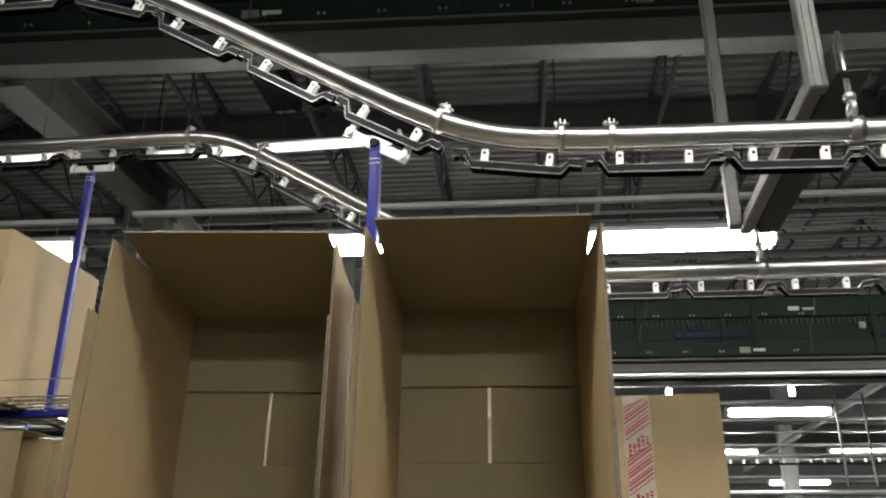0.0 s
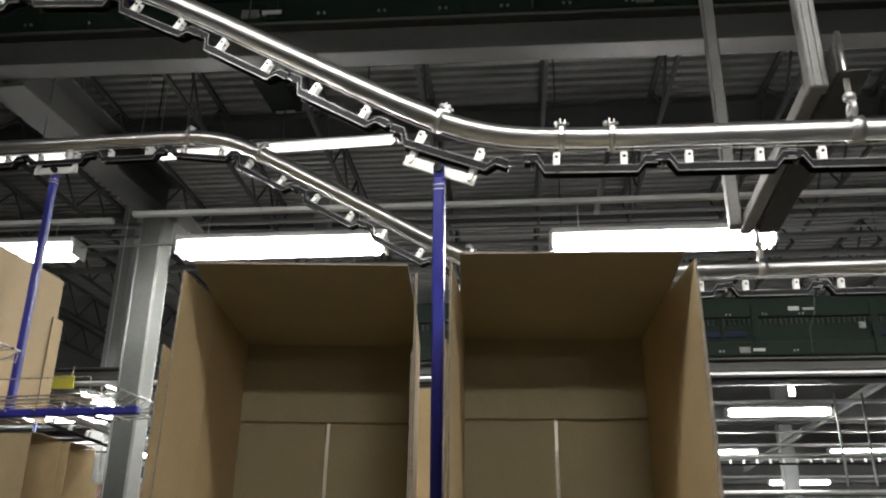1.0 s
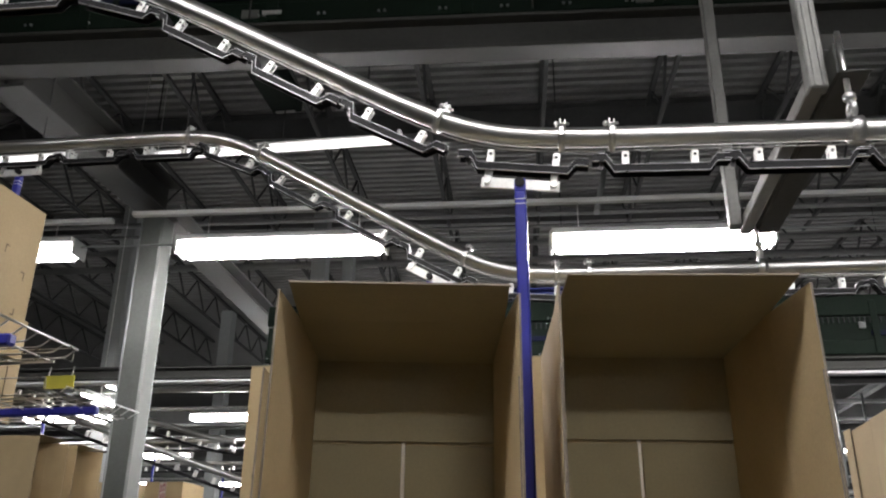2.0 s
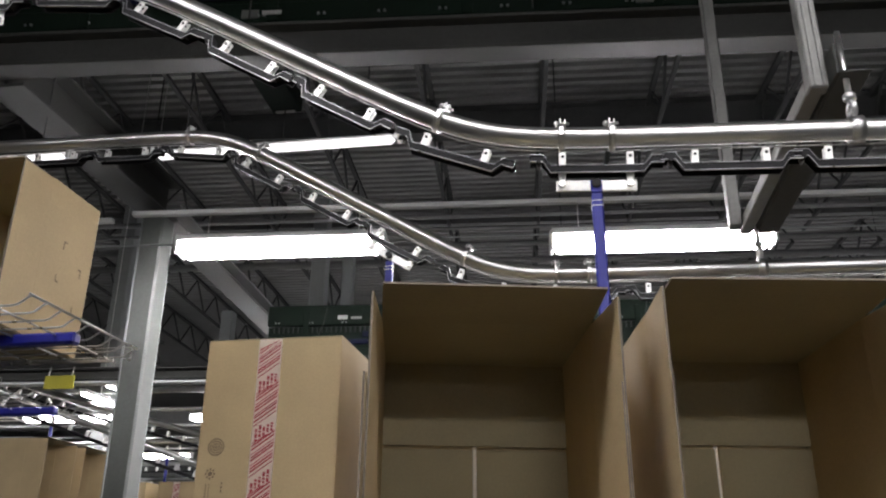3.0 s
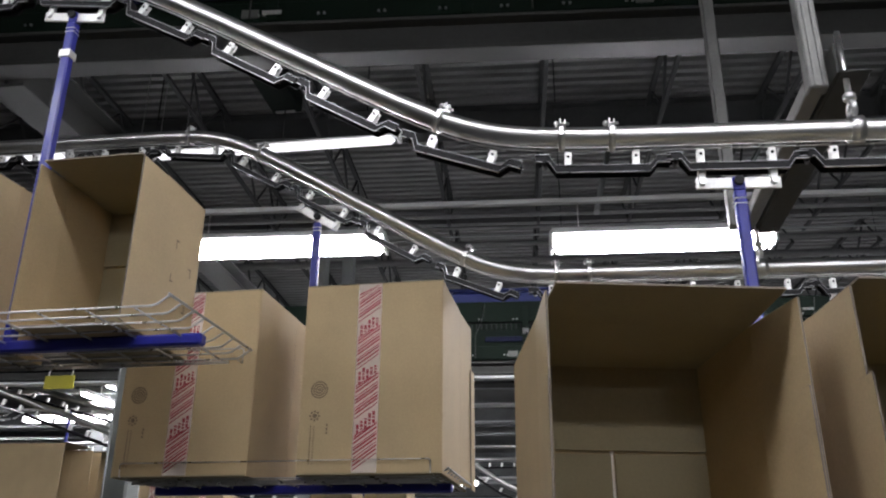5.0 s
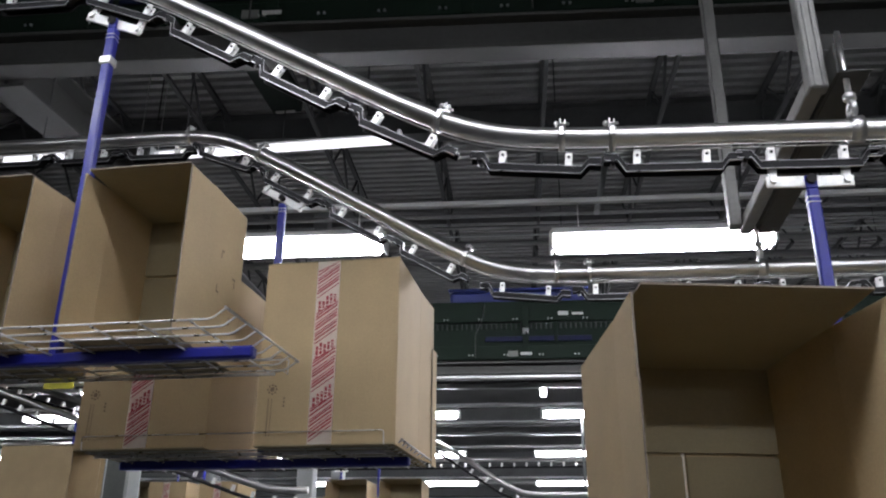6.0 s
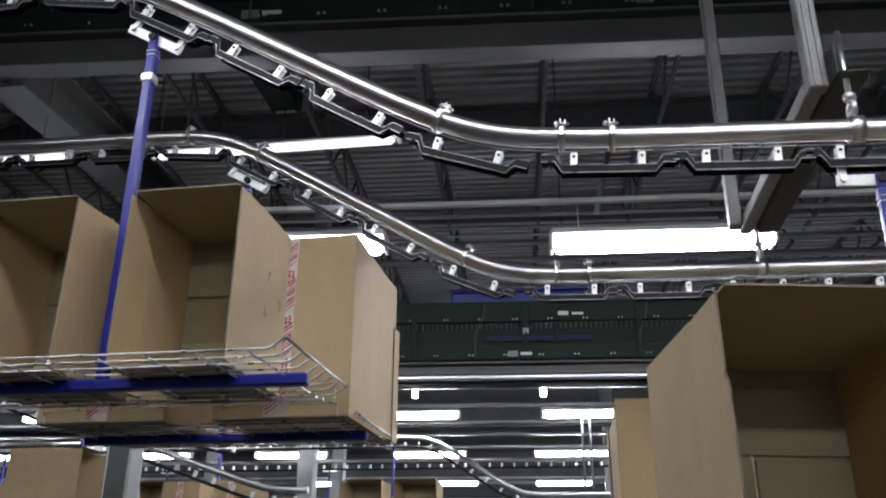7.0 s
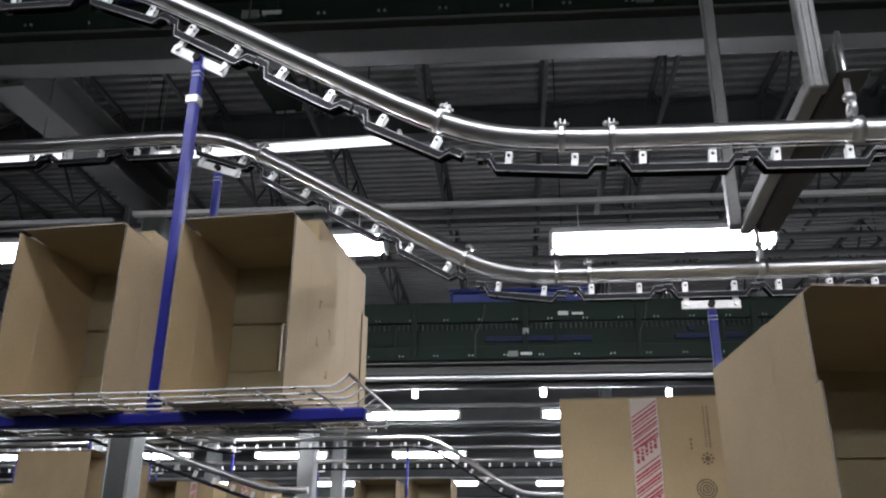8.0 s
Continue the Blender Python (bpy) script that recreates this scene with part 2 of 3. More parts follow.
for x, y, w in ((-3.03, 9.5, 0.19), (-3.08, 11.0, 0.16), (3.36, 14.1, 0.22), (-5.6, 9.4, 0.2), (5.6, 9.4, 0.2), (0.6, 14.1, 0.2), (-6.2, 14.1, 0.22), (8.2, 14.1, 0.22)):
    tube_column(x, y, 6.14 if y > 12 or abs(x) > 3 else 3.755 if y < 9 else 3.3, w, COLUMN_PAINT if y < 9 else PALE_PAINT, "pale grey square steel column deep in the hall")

# ---- fluorescent fixtures ----


def fixture(x0, x1, y, z, group, lens=None, deep=0.30, tall=0.085, top=6.995, latches=False, back=0.035):
    """A hanging industrial fluorescent: enamel housing, end caps, glowing lens, wire hangers."""
    ob = thing("ceiling_light", "lit white fluorescent light fixture hung on rods", "light", group)
    brim = 0.022 if latches else 0.0
    part("housing", box(x0, x1, y - deep / 2 - brim, y + deep / 2 + brim, z + tall, z + tall + back, 0.006 if back > 0.02 else 0.002), HOUSING, ob)
    part("lens", box(x0 + 0.02, x1 - 0.02, y - deep / 2 + 0.01, y + deep / 2 - 0.01, z, z + tall - 0.001, 0.02), lens or LENS, ob, "glowing ribbed diffuser")
    if latches:
        me = mesh_of("latch", box(-0.006, 0.006, -0.004, 0.004, -0.016, 0.012, 0.002), HOUSING)
        for k in range(14):
            part("latch", me, None, ob).location = (x0 + 0.05 + (x1 - x0 - 0.1) * k / 13, y - deep / 2 + 0.004, z + 0.004)
    for xa in (x0 - 0.012, x1 - 0.006):
        part("end_cap", box(xa, xa + 0.018, y - deep / 2, y + deep / 2, z + 0.004, z + tall + 0.03, 0.004), HOUSING, ob)
    for xa in (x0 + 0.16, x1 - 0.16):
        part("hanger_rod", rod((xa, y, z + tall + 0.034), (xa, y, top), 0.004, 6), ZINC if back > 0.02 else DARK_PAINT, ob)
    return ob


for x0, w, z in ((-2.27, 1.24, 3.36), (-0.06, 1.24, 3.335), (2.25, 1.24, 3.33), (4.56, 1.24, 3.33)):
    askew(fixture(x0, x0 + w, 4.5, z, "near row of lights", LENS_NEAR, deep=0.15, tall=0.075, top=3.634, latches=True), 4.5)
for x0 in (-6.6, -4.25):
    askew(fixture(x0, x0 + 1.34, 4.5, 3.37, "near row of lights", LENS, deep=0.15, tall=0.075, top=3.596, latches=True), 4.5)
for x0 in (-3.64, -1.98):
    fixture(x0, x0 + 1.24, 3.405 + 0.034 * (x0 + 2), 3.502, "upper row of lights", LENS_DIM, tall=0.036, deep=0.04, top=4.15, back=0.008)
for x0 in (-2.95, -1.55, -0.2, 1.15):
    fixture(x0, x0 + 1.24, 0.35, 3.6, "lights over the aisle", deep=0.3)

for x0 in (0.45, 3.0):
    fixture(x0, x0 + 1.24, -2.5 if x0 < 1 else -7.0, 3.3, "lights over the aisle", LENS_AISLE, deep=0.25)

# ---- overhead green conveyor decks ----


def green_conveyor(y, z0, z1, x0, x1, label, foot, wide=0.66):
    ob = thing("belt_conveyor", label, "conveyor")
    part("side_frame", box(x0, x1, y, y + 0.04, z1 - 0.17, z1, 0.004), GREEN, ob)
    part("side_frame", box(x0, x1, y + wide - 0.04, y + wide, z1 - 0.17, z1, 0.004), GREEN, ob)
    part("lower_frame", box(x0, x1, y, y + 0.04, z0, z0 + 0.11, 0.004), GREEN, ob)
    part("bed", box(x0, x1, y + 0.041, y + wide - 0.041, z1 - 0.12, z1 - 0.1), GREEN, ob)
    part("return_pan", box(x0, x1, y + 0.041, y + wide, z0 + 0.02, z0 + 0.04), GREEN, ob)
    for i in range(int((x1 - x0) / 1.9) + 1):
        part("leg", box(x0 + 0.2 + i * 1.9, x0 + 0.26 + i * 1.9, y + 0.05, y + 0.11, foot, z0 + 0.02, 0.003), GREEN, ob)
    n = int((x1 - x0) / 0.9)
    for i in range(n + 1):
        xa = x0 + 0.3 + i * 0.9
        part("bracket", box(xa, xa + 0.05, y - 0.012, y - 0.002, z0, z1 - 0.05, 0.002), GREEN, ob)
        if i % 2 == 0:
            part("label_plate", box(xa + 0.29, xa + 0.37, y - 0.008, y - 0.002, z1 - 0.125, z1 - 0.093), LABEL, ob, "small pale label plate")
            part("label_plate", box(xa + 0.40, xa + 0.49, y - 0.008, y - 0.002, z1 - 0.122, z1 - 0.104), LABEL, ob, "small pale label plate")
            part("label_plate", box(xa - 0.12, xa - 0.04, y - 0.008, y - 0.002, z0 + 0.02, z0 + 0.065), GALV, ob, "dull steel maker's plate")
            part("label_plate", box(xa - 0.02, xa + 0.07, y - 0.018, y - 0.013, z0 + 0.03, z0 + 0.05), LABEL, ob, "small pale label plate")
    stud = mesh_of("bolt", rod((0, -0.008, 0), (0, 0, 0), 0.0065, 6), SHEEN_STEEL)
    for i in range(int(5.6 / 0.28)):
        for k in (0, 0.028):
            part("bolt", stud, None, ob).location = (-3.3 + i * 0.28 + k, y, z0 + 0.035)
            part("bolt", stud, None, ob).location = (-3.22 + i * 0.28 + k, y, z1 - 0.15)
    for i in range(int((x1 - x0) / 1.3)):
        xb = x0 + 0.5 + i * 1.3
        bm = bmesh.new()
        sweep(bm, [(xb, y - 0.014, z1 - 0.02), (xb - 0.02, y - 0.016, z1 - 0.15), (xb - 0.075, y - 0.016, z0 + 0.2), (xb - 0.08, y - 0.014, z0 + 0.01)], 0.004, 6)
        part("cable", bm, GREY_PAINT, ob, "grey cable clipped down the side")
        part("sensor", box(xb + 0.3, xb + 0.35, y - 0.02, y - 0.002, z0 + 0.2, z0 + 0.25, 0.004), SHEEN_STEEL if i % 2 else DARK_BLUE, ob, "small sensor box")
        part("cross_brace", box(xb + 0.55, xb + 0.58, y - 0.010, y - 0.001, z0 + 0.12, z1 - 0.175, 0.002), GREEN, ob)
    part("skirt", box(x0, x1, y + 0.042, y + 0.05, z0 + 0.111, z1 - 0.171, 0.002), GREEN, ob)
    end = mesh_of("roller_end", box(-0.006, 0.006, -0.012, 0.0, -0.026, 0.026, 0.003), RUBBER)
    for i in range(int((min(x1, 3.2) - max(x0, -2.6)) / 0.04)):
        part("roller_end", end, None, ob).location = (max(x0, -2.6) + 0.05 + i * 0.04, y + 0.04, z1 - 0.20)
    for i in range(int((x1 - x0) / 1.5)):
        xg = x0 + 0.3 + 1.5 * i
        part("side_guard", box(xg, xg + 0.55 + 0.3 * (i % 2), y + 0.012, y + 0.03, z0 + 0.15, z0 + 0.19, 0.003), DARK_BLUE, ob, "dark blue side guard")
    part("belt", box(x0, x1, y + 0.045, y + wide - 0.045, z1 - 0.128, z1 - 0.122), RUBBER, ob)
    rl = mesh_of("roller", rod((0, 0, 0), (0, wide - 0.09, 0), 0.022, 8), DARK_PAINT)
    k = int((x1 - x0) / 0.12)
    for i in range(k):
        r = part("roller", rl, ZINC, ob)
        r.location = (x0 + 0.06 + i * 0.12, y + 0.045, z1 - 0.15)
    return ob


askew(green_conveyor(6.5, 3.2, 3.68, -2.45, 7.0, "dark green overhead roller conveyor with label plates", 3.194), 6.5)
turn_about(green_conveyor(3.066, 3.968, 4.45, -7.0, 7.0, "dark green overhead roller conveyor below the roof", 3.962, 0.36), *GIRDER)
branch = thing("conveyor_spur", "dark green steel conveyor spur with a pale end label", "conveyor")
part("frame", box(-1.79, -1.60, 3.73, 4.43, 4.35, 4.47, 0.004), GREEN, branch)
part("label_plate", box(-1.765, -1.64, 4.40, 4.425, 4.343, 4.349), LABEL, branch, "pale end label")
for x in (-1.77, -1.63):
    part("hanger_rod", rod((x, 4.1, 4.47), (x, 4.1, 6.995), 0.006, 6), DARK_PAINT, branch)
askew(i_beam("support_beam", "grey steel beam under the green conveyor", (-12, 6.62, 3.09), (12, 6.62, 3.09), 0.105, 0.16, GREY_PAINT), 6.5)
tote = thing("storage_tote", "blue plastic tote lying on the green conveyor", "tote")
part("shell", box(-0.95, 0.2, 6.72, 7.0, 3.69, 3.84, 0.02), BLUE_TOTE, tote)
part("rim", box(-0.965, 0.215, 6.705, 7.015, 3.842, 3.866, 0.006), BLUE_TOTE, tote)
askew(tote, 6.5)

# ---- the two overhead chain conveyors ----
YA, YB = 1.733, 2.626


def rail_z(x, line):
    """Height of the rail's middle over x: upper run, slope, lower run, rounded bends."""
    zl, gl, x1, x2, zr, gr, k = line
    m = (zr - zl) / (x2 - x1)
    soft = lambda u: u if u > 30 * k else k * math.log1p(math.exp(max(-50, u / k)))
    return zl + gl * (x - x1) + (m - gl) * soft(x - x1) + (gr - m) * soft(x - x2)


LINE_A = (3.1615, -0.0162, -1.1855, -0.1856, 2.5572, -0.0419, 0.0726)
LINE_B = (3.1558, -0.0155, -1.2433, -0.2149, 2.5363, -0.0176, 0.0618)
# chain clock (seconds) -> x on the rail
RUN_A = ((-8, -1.528), (-7, -1.363), (-5.5, -1.131), (-4.5, -0.99), (-3.5, -0.854), (0, -0.372), (0.5, -0.3), (1, -0.23), (1.5, -0.152), (3, 0.09), (4, 0.244), (4.5, 0.321), (6, 0.546), (6.5, 0.618))
RUN_B = ((-4, 0.537), (-3.5, 0.462), (-2.2, 0.262), (-0.2, -0.05), (1.75, -0.355), (3, -0.531), (4, -0.661), (4.5, -0.729), (6, -0.933), (7, -1.075), (8, -1.213), (11.5, -1.77), (12, -1.845), (13, -1.997))


def run_x(run, s):
    a, b = (run[0], run[1]) if s < run[0][0] else (run[-2], run[-1])
    if run[0][0] <= s <= run[-1][0]:
        for a, b in zip(run, run[1:]):
            if s <= b[0]:
                break
    return a[1] + (b[1] - a[1]) * (s - a[0]) / (b[0] - a[0])


def on_chain(line, y, x, drop):
    """Place and slope angle of a point that hangs square below the rail at x."""
    m = (rail_z(x + 1e-3, line) - rail_z(x - 1e-3, line)) / 2e-3
    n = math.hypot(1, m)
    return x + drop * m / n, y, rail_z(x, line) - drop / n, math.degrees(math.atan(m))


def rail(line, y, x0, x1, label, collars, hangers):
    ob = thing("conveyor_rail", label, "rail")
    xs = np.linspace(x0, x1, 150)
    part("tube", sweep(bmesh.new(), [(x, y, rail_z(x, line)) for x in xs], 0.0245, 20), CHROME, ob)
    lip = [on_chain(line, y, x, 0.031)[:3] for x in xs]
    part("slot_lip", sweep(bmesh.new(), [(a, b - 0.008, c) for a, b, c in lip], 0.0014, 6), CHROME, ob)
    part("slot_lip", sweep(bmesh.new(), [(a, b + 0.008, c) for a, b, c in lip], 0.0022, 6), CHROME, ob)
    for x in collars:
        px, py, pz, ang = on_chain(line, y, x, 0.0)
        frame_m = pose(px, py, pz, 0, -ang, 0)
        bm = sweep(bmesh.new(), [(-0.007, 0, 0), (0.007, 0, 0)], 0.0335, 20)
        bmesh.ops.transform(bm, matrix=frame_m, verts=bm.verts)
        c = part("collar", bm, ZINC, ob, "bright split clamp collar")
        bm = bmesh.new()
        slab(bm, -0.008, -0.003, -0.012, 0.012, 0.024, 0.047, 0.002)
        slab(bm, 0.003, 0.008, -0.012, 0.012, 0.024, 0.044, 0.002)
        sweep(bm, [(-0.02, 0, 0.037), (0.016, 0, 0.037)], 0.004, 6)
        sweep(bm, [(-0.018, 0, 0.037), (-0.010, 0, 0.037)], 0.0075, 6)
        slab(bm, -0.007, 0.007, -0.036, -0.028, -0.012, 0.012, 0.002)
        bmesh.ops.transform(bm, matrix=frame_m, verts=bm.verts)
        part("clamp_bolt", bm, ZINC, c)
    for x, top in hangers:
        z = rail_z(x, line)
        bm = sweep(bmesh.new(), [(x - 0.014, y, z), (x + 0.014, y, z)], 0.031, 20)
        h = part("hanger_clamp", bm, ZINC, ob)
        bm = bmesh.new()
        ring = [(x, y + 0.017 * math.cos(a), z + 0.05 + 0.017 * math.sin(a)) for a in np.linspace(0, 2 * math.pi, 15)]
        sweep(bm, ring, 0.0075, 8, up=(1, 0, 0))
        part("eye", bm, ZINC, h)
        part("threaded_rod", rod((x, y, z + 0.066), (x, y, top), 0.0065, 8), ZINC, h)
        part("nut", rod((x, y, z + 0.075), (x, y, z + 0.09), 0.014, 6), ZINC, h)
    return ob


rail(LINE_A, YA, -3.2, 2.6, "bright steel tube rail of the near overhead conveyor", (-0.275, 0.012, 0.126), ((0.655, 2.78), (-2.1, 3.6)))
rail(LINE_B, YB, -4.2, 3.4, "bright steel tube rail of the far overhead conveyor", (-1.385, -1.095, -0.325, -0.022, 0.085), ((0.63, 2.75), (-2.9, 3.6)))


def link_meshes():
    """One chain link: a dark jogged channel bar, two bright pendants, bolts."""
    prof2 = [(-0.151, 0.019), (-0.120, 0.019), (-0.102, -0.009), (0.106, -0.009), (0.122, 0.014), (0.1505, 0.014)]
    bm = ribbon(bmesh.new(), prof2, -0.0165, -0.0140, 0.015)
    ribbon(bm, prof2, 0.0140, 0.0165, 0.015)
    ribbon(bm, [(x, z + 0.0075) for x, z in prof2], -0.018, 0.018, 0.0025)
    bar = mesh_of("bar", bm, BLACK_STEEL)
    bm = box(-0.0085, 0.0085, -0.010, -0.005, 0.0, 0.036, 0.0015)
    slab(bm, -0.0085, 0.0085, 0.005, 0.010, 0.0, 0.036, 0.0015)
    slab(bm, -0.0085, 0.0085, -0.014, 0.014, -0.003, 0.002, 0.001)
    pend = mesh_of("pendant", bm, WHITE_STEEL)
    hole = mesh_of("rivet", rod((0, -0.0125, 0.024), (0, 0.0125, 0.024), 0.0035, 8), BLACK_STEEL)
    bm = rod((0, -0.019, 0.012), (0, 0.019, 0.012), 0.006, 10)
    pin = mesh_of("joint_pin", bm, BLACK_STEEL)
    # Thin bright strips paint the sheen along the upper and lower lips.
    bm = ribbon(bmesh.new(), [(x, z - 0.0082) for x, z in prof2], -0.0185, -0.0138, 0.0013)
    ribbon(bm, [(x, z + 0.0095) for x, z in prof2], -0.0185, -0.0165, 0.0013)
    edge = mesh_of("lit_edge", bm, SHEEN_STEEL)
    return bar, pend, hole, pin, edge


LINK = link_meshes()
LINK_DROP = 0.080


def chain_link(label, group):
    bar, pend, hole, pin, edge = LINK
    ob = thing("chain_link", label, "chain link", group)
    part("bar", bar, None, ob)
    part("lit_edge", edge, None, ob, "bright strip for the sheen along the link")
    for x in (-0.0762, 0.0762):
        p = part("pendant", pend, None, ob, "bright plated pendant")
        p.location = (x, 0, 0.002)
        part("rivet", hole, None, p)
    j = part("joint_pin", pin, None, ob)
    j.location = (-0.13, 0, 0.0)
    return ob


MOVES = []          # (thing, function of the time that gives its pose)


def ride(line, y, run, lag, drop):
    def at(t):
        x, yy, z, ang = on_chain(line, y, run_x(run, t + lag), drop)
        return pose(x, yy, z, 0, -ang, 0)
    return at


PITCH_S = 11.5 / 12          # seconds for one pitch of the chain
for i in range(-10, 7):
    MOVES.append((chain_link("dark steel chain link with bright pendants under the near rail", "links of the near chain"), ride(LINE_A, YA, RUN_A, (2 * i - 0.0) * PITCH_S - 8 * 0.0, LINK_DROP)))
for i in range(-8, 9):
    MOVES.append((chain_link("dark steel chain link with bright pendants under the far rail", "links of the far chain"), ride(LINE_B, YB, RUN_B, 2 * i * PITCH_S, LINK_DROP)))

# ---- load carriers ----
SHELF = -0.91


def carrier_meshes():
    bm = box(-0.091, 0.091, -0.003, 0.003, -0.014, 0.014, 0.002)
    plate = mesh_of("plate", bm, WHITE_STEEL)
    bm = rod((0, -0.012, 0), (0, 0.012, 0), 0.008, 8)
    bolt = mesh_of("bolt", bm, ZINC)
    bm = box(-0.0085, 0.0085, -0.006, 0.006, 0.008, 0.05, 0.0015)
    lug = mesh_of("lug", bm, WHITE_STEEL)
    bm = box(-0.013, 0.013, -0.013, 0.013, SHELF - 0.02, -0.02, 0.004)
    slab(bm, -0.013, 0.013, -0.012, -0.004, -0.022, 0.012, 0.003)
    post = mesh_of("post", bm, BLUE)
    pin = mesh_of("pivot_pin", rod((0, -0.02, 0.0), (0, 0.02, 0.0), 0.011, 12), BLACK_STEEL)
    return plate, bolt, lug, post, pin


CARRIER = carrier_meshes()
WIRE_LONG = mesh_of("wire", sweep(bmesh.new(), [(-0.512, 0, 0.004), (-0.507, 0, 0.002), (-0.486, 0, -0.013), (-0.474, 0, -0.016), (0.474, 0, -0.016), (0.486, 0, -0.013), (0.507, 0, 0.002), (0.512, 0, 0.004)], 0.0024, 6), WIRE)
WIRE_CROSS = mesh_of("cross_wire", sweep(bmesh.new(), [(0, -0.217, -0.0206), (0, 0.217, -0.0206)], 0.0024, 6, up=(1, 0, 0)), WIRE)
WIRE_RIM = mesh_of("rim_wire", sweep(bmesh.new(), [(0, -0.222, 0.0), (0, 0.222, 0.0)], 0.0032, 6, up=(1, 0, 0)), WIRE)
BAR = mesh_of("shelf_bar", box(-0.49, 0.49, -0.015, 0.015, -0.0415, -0.0140, 0.005), BLUE)
WIRE_BACK = mesh_of("rim_wire", sweep(bmesh.new(), [(-0.47, 0.2165, -0.0135), (-0.47, 0.268, -0.0125), (-0.47, 0.272, 0.022), (-0.464, 0.272, 0.026), (0.464, 0.272, 0.026), (0.47, 0.272, 0.022), (0.47, 0.268, -0.0125), (0.47, 0.2165, -0.0135)], 0.0017, 6, up=(0, 1, 0.2)), WIRE)


def carrier(label, tilt, band=False):
    """Plate on two chain pendants, swinging post, shelf bar and a wire shelf with upturned ends."""
    plate, bolt, lug, post, pin = CARRIER
    ob = thing("hanging_carrier", label, "carrier", "carriers on the conveyor")
    part("post", post, None, ob, "blue square steel post")
    part("pivot_pin", pin, None, ob)
    for z in (-0.040, -0.052):
        part("clip", box(-0.0138, 0.0138, -0.0138, 0.0138, z - 0.002, z, 0.0006), WHITE_STEEL, ob, "thin pale clip on the post")
    part("shelf_bar", BAR, None, ob, "blue steel bar under the shelf").location = (0, 0, SHELF)
    if band:
        part("sleeve", box(-0.0165, 0.0165, -0.0165, 0.0165, -0.135, -0.112, 0.002), WHITE_STEEL, ob, "pale reflective sleeve on the post")
    sh = part("wire_shelf", box(-0.46, 0.46, 0.205, 0.210, -0.030, -0.0232), WIRE, ob, "bright welded wire shelf with upturned ends")
    sh.matrix_local = pose(0, 0, SHELF, -tilt, 0, 0)
    for i in range(9):
        w = part("wire", WIRE_LONG, None, sh)
        w.location = (0, -0.216 + 0.054 * i, 0)
    for i in range(9):
        w = part("cross_wire", WIRE_CROSS, None, sh)
        w.location = (-0.44 + 0.11 * i, 0, 0)
    for sx in (-1, 1):
        w = part("rim_wire", WIRE_RIM, None, sh)
        w.location = (sx * 0.5125, 0, 0.0055)
    part("rim_wire", WIRE_BACK, None, sh)
    return ob


def carrier_plate():
    """The drop plate stays square to the chain while the post hangs plumb."""
    plate, bolt, lug, post, pin = CARRIER
    ob = thing("drop_plate", "pale steel drop plate bolted under the chain", "plate", "drop plates")
    part("plate", plate, None, ob)
    for x in (-0.0762, 0.0762):
        part("bolt", bolt, None, ob).location = (x, 0, 0.002)
        part("lug", lug, None, ob).location = (x, 0, 0)
    return ob


# ---- cartons ----


def flap(w, length, t=0.004):
    """A board flap lying in xy, hinged on the x axis and reaching to -y, with cut corners."""
    bm = bmesh.new()
    c = 0.006
    pts = [(-w / 2, 0), (w / 2, 0), (w / 2 - c, -length), (-w / 2 + c, -length)]
    lo = [bm.verts.new((x, y, -t / 2)) for x, y in pts]
    hi = [bm.verts.new((x, y, t / 2)) for x, y in pts]
    bm.faces.new(lo[::-1]), bm.faces.new(hi)
    for i in range(4):
        bm.faces.new((lo[i], lo[(i + 1) % 4], hi[(i + 1) % 4], hi[i]))
    return bm


def tape_strip(w, h, group, ob, y):
    """Printed tape down the middle: white strip, red hatching and lines of print as bars."""
    t = part("tape", box(-w / 2, w / 2, y - 0.0008, y - 0.0002, 0.004, h - 0.003), TAPE_WHITE, ob, "white packing tape printed in red")
    bm = bmesh.new()
    yy = y - 0.0012
    z, k = 0.01, 0
    rnd = random.Random(5)

    def quad(pts):
        if min(b for a, b in pts) < h - 0.006:
            bm.faces.new([bm.verts.new((a, yy, min(b, h - 0.0045))) for a, b in pts])
    x0, x1 = -w / 2 + 0.003, w / 2 - 0.003
    while z < h - 0.075:
        # a field of slanting stripes, then a field with lines of print between thin stripes
        for j in range(9):
            z0 = z + 0.0105 * j + rnd.uniform(-0.0012, 0.0012)
            th = 0.006 if j % 3 else 0.0035
            quad([(x0, z0), (x1, z0 + 0.046), (x1, z0 + 0.046 + th), (x0, z0 + th)])
        z += 0.1
        if z > h - 0.085:
            break
        quad([(x0, z - 0.006), (x1 - 0.02, z + 0.022), (x1 - 0.02, z + 0.026), (x0, z - 0.002)])
        for j in range(5):
            xa = x0 + 0.006 + 0.0118 * j
            zz = z + 0.003 + 0.004 * (j % 2) + 0.0075 * j
            while zz < z + 0.03 + 0.0075 * j:
                ln = rnd.uniform(0.004, 0.014)
                quad([(xa, zz), (xa + 0.0078, zz), (xa + 0.0078, zz + ln), (xa, zz + ln)])
                zz += ln + 0.003
        z += 0.046
    part("print", bm, TAPE_RED, t, "red printed pattern")
    return t


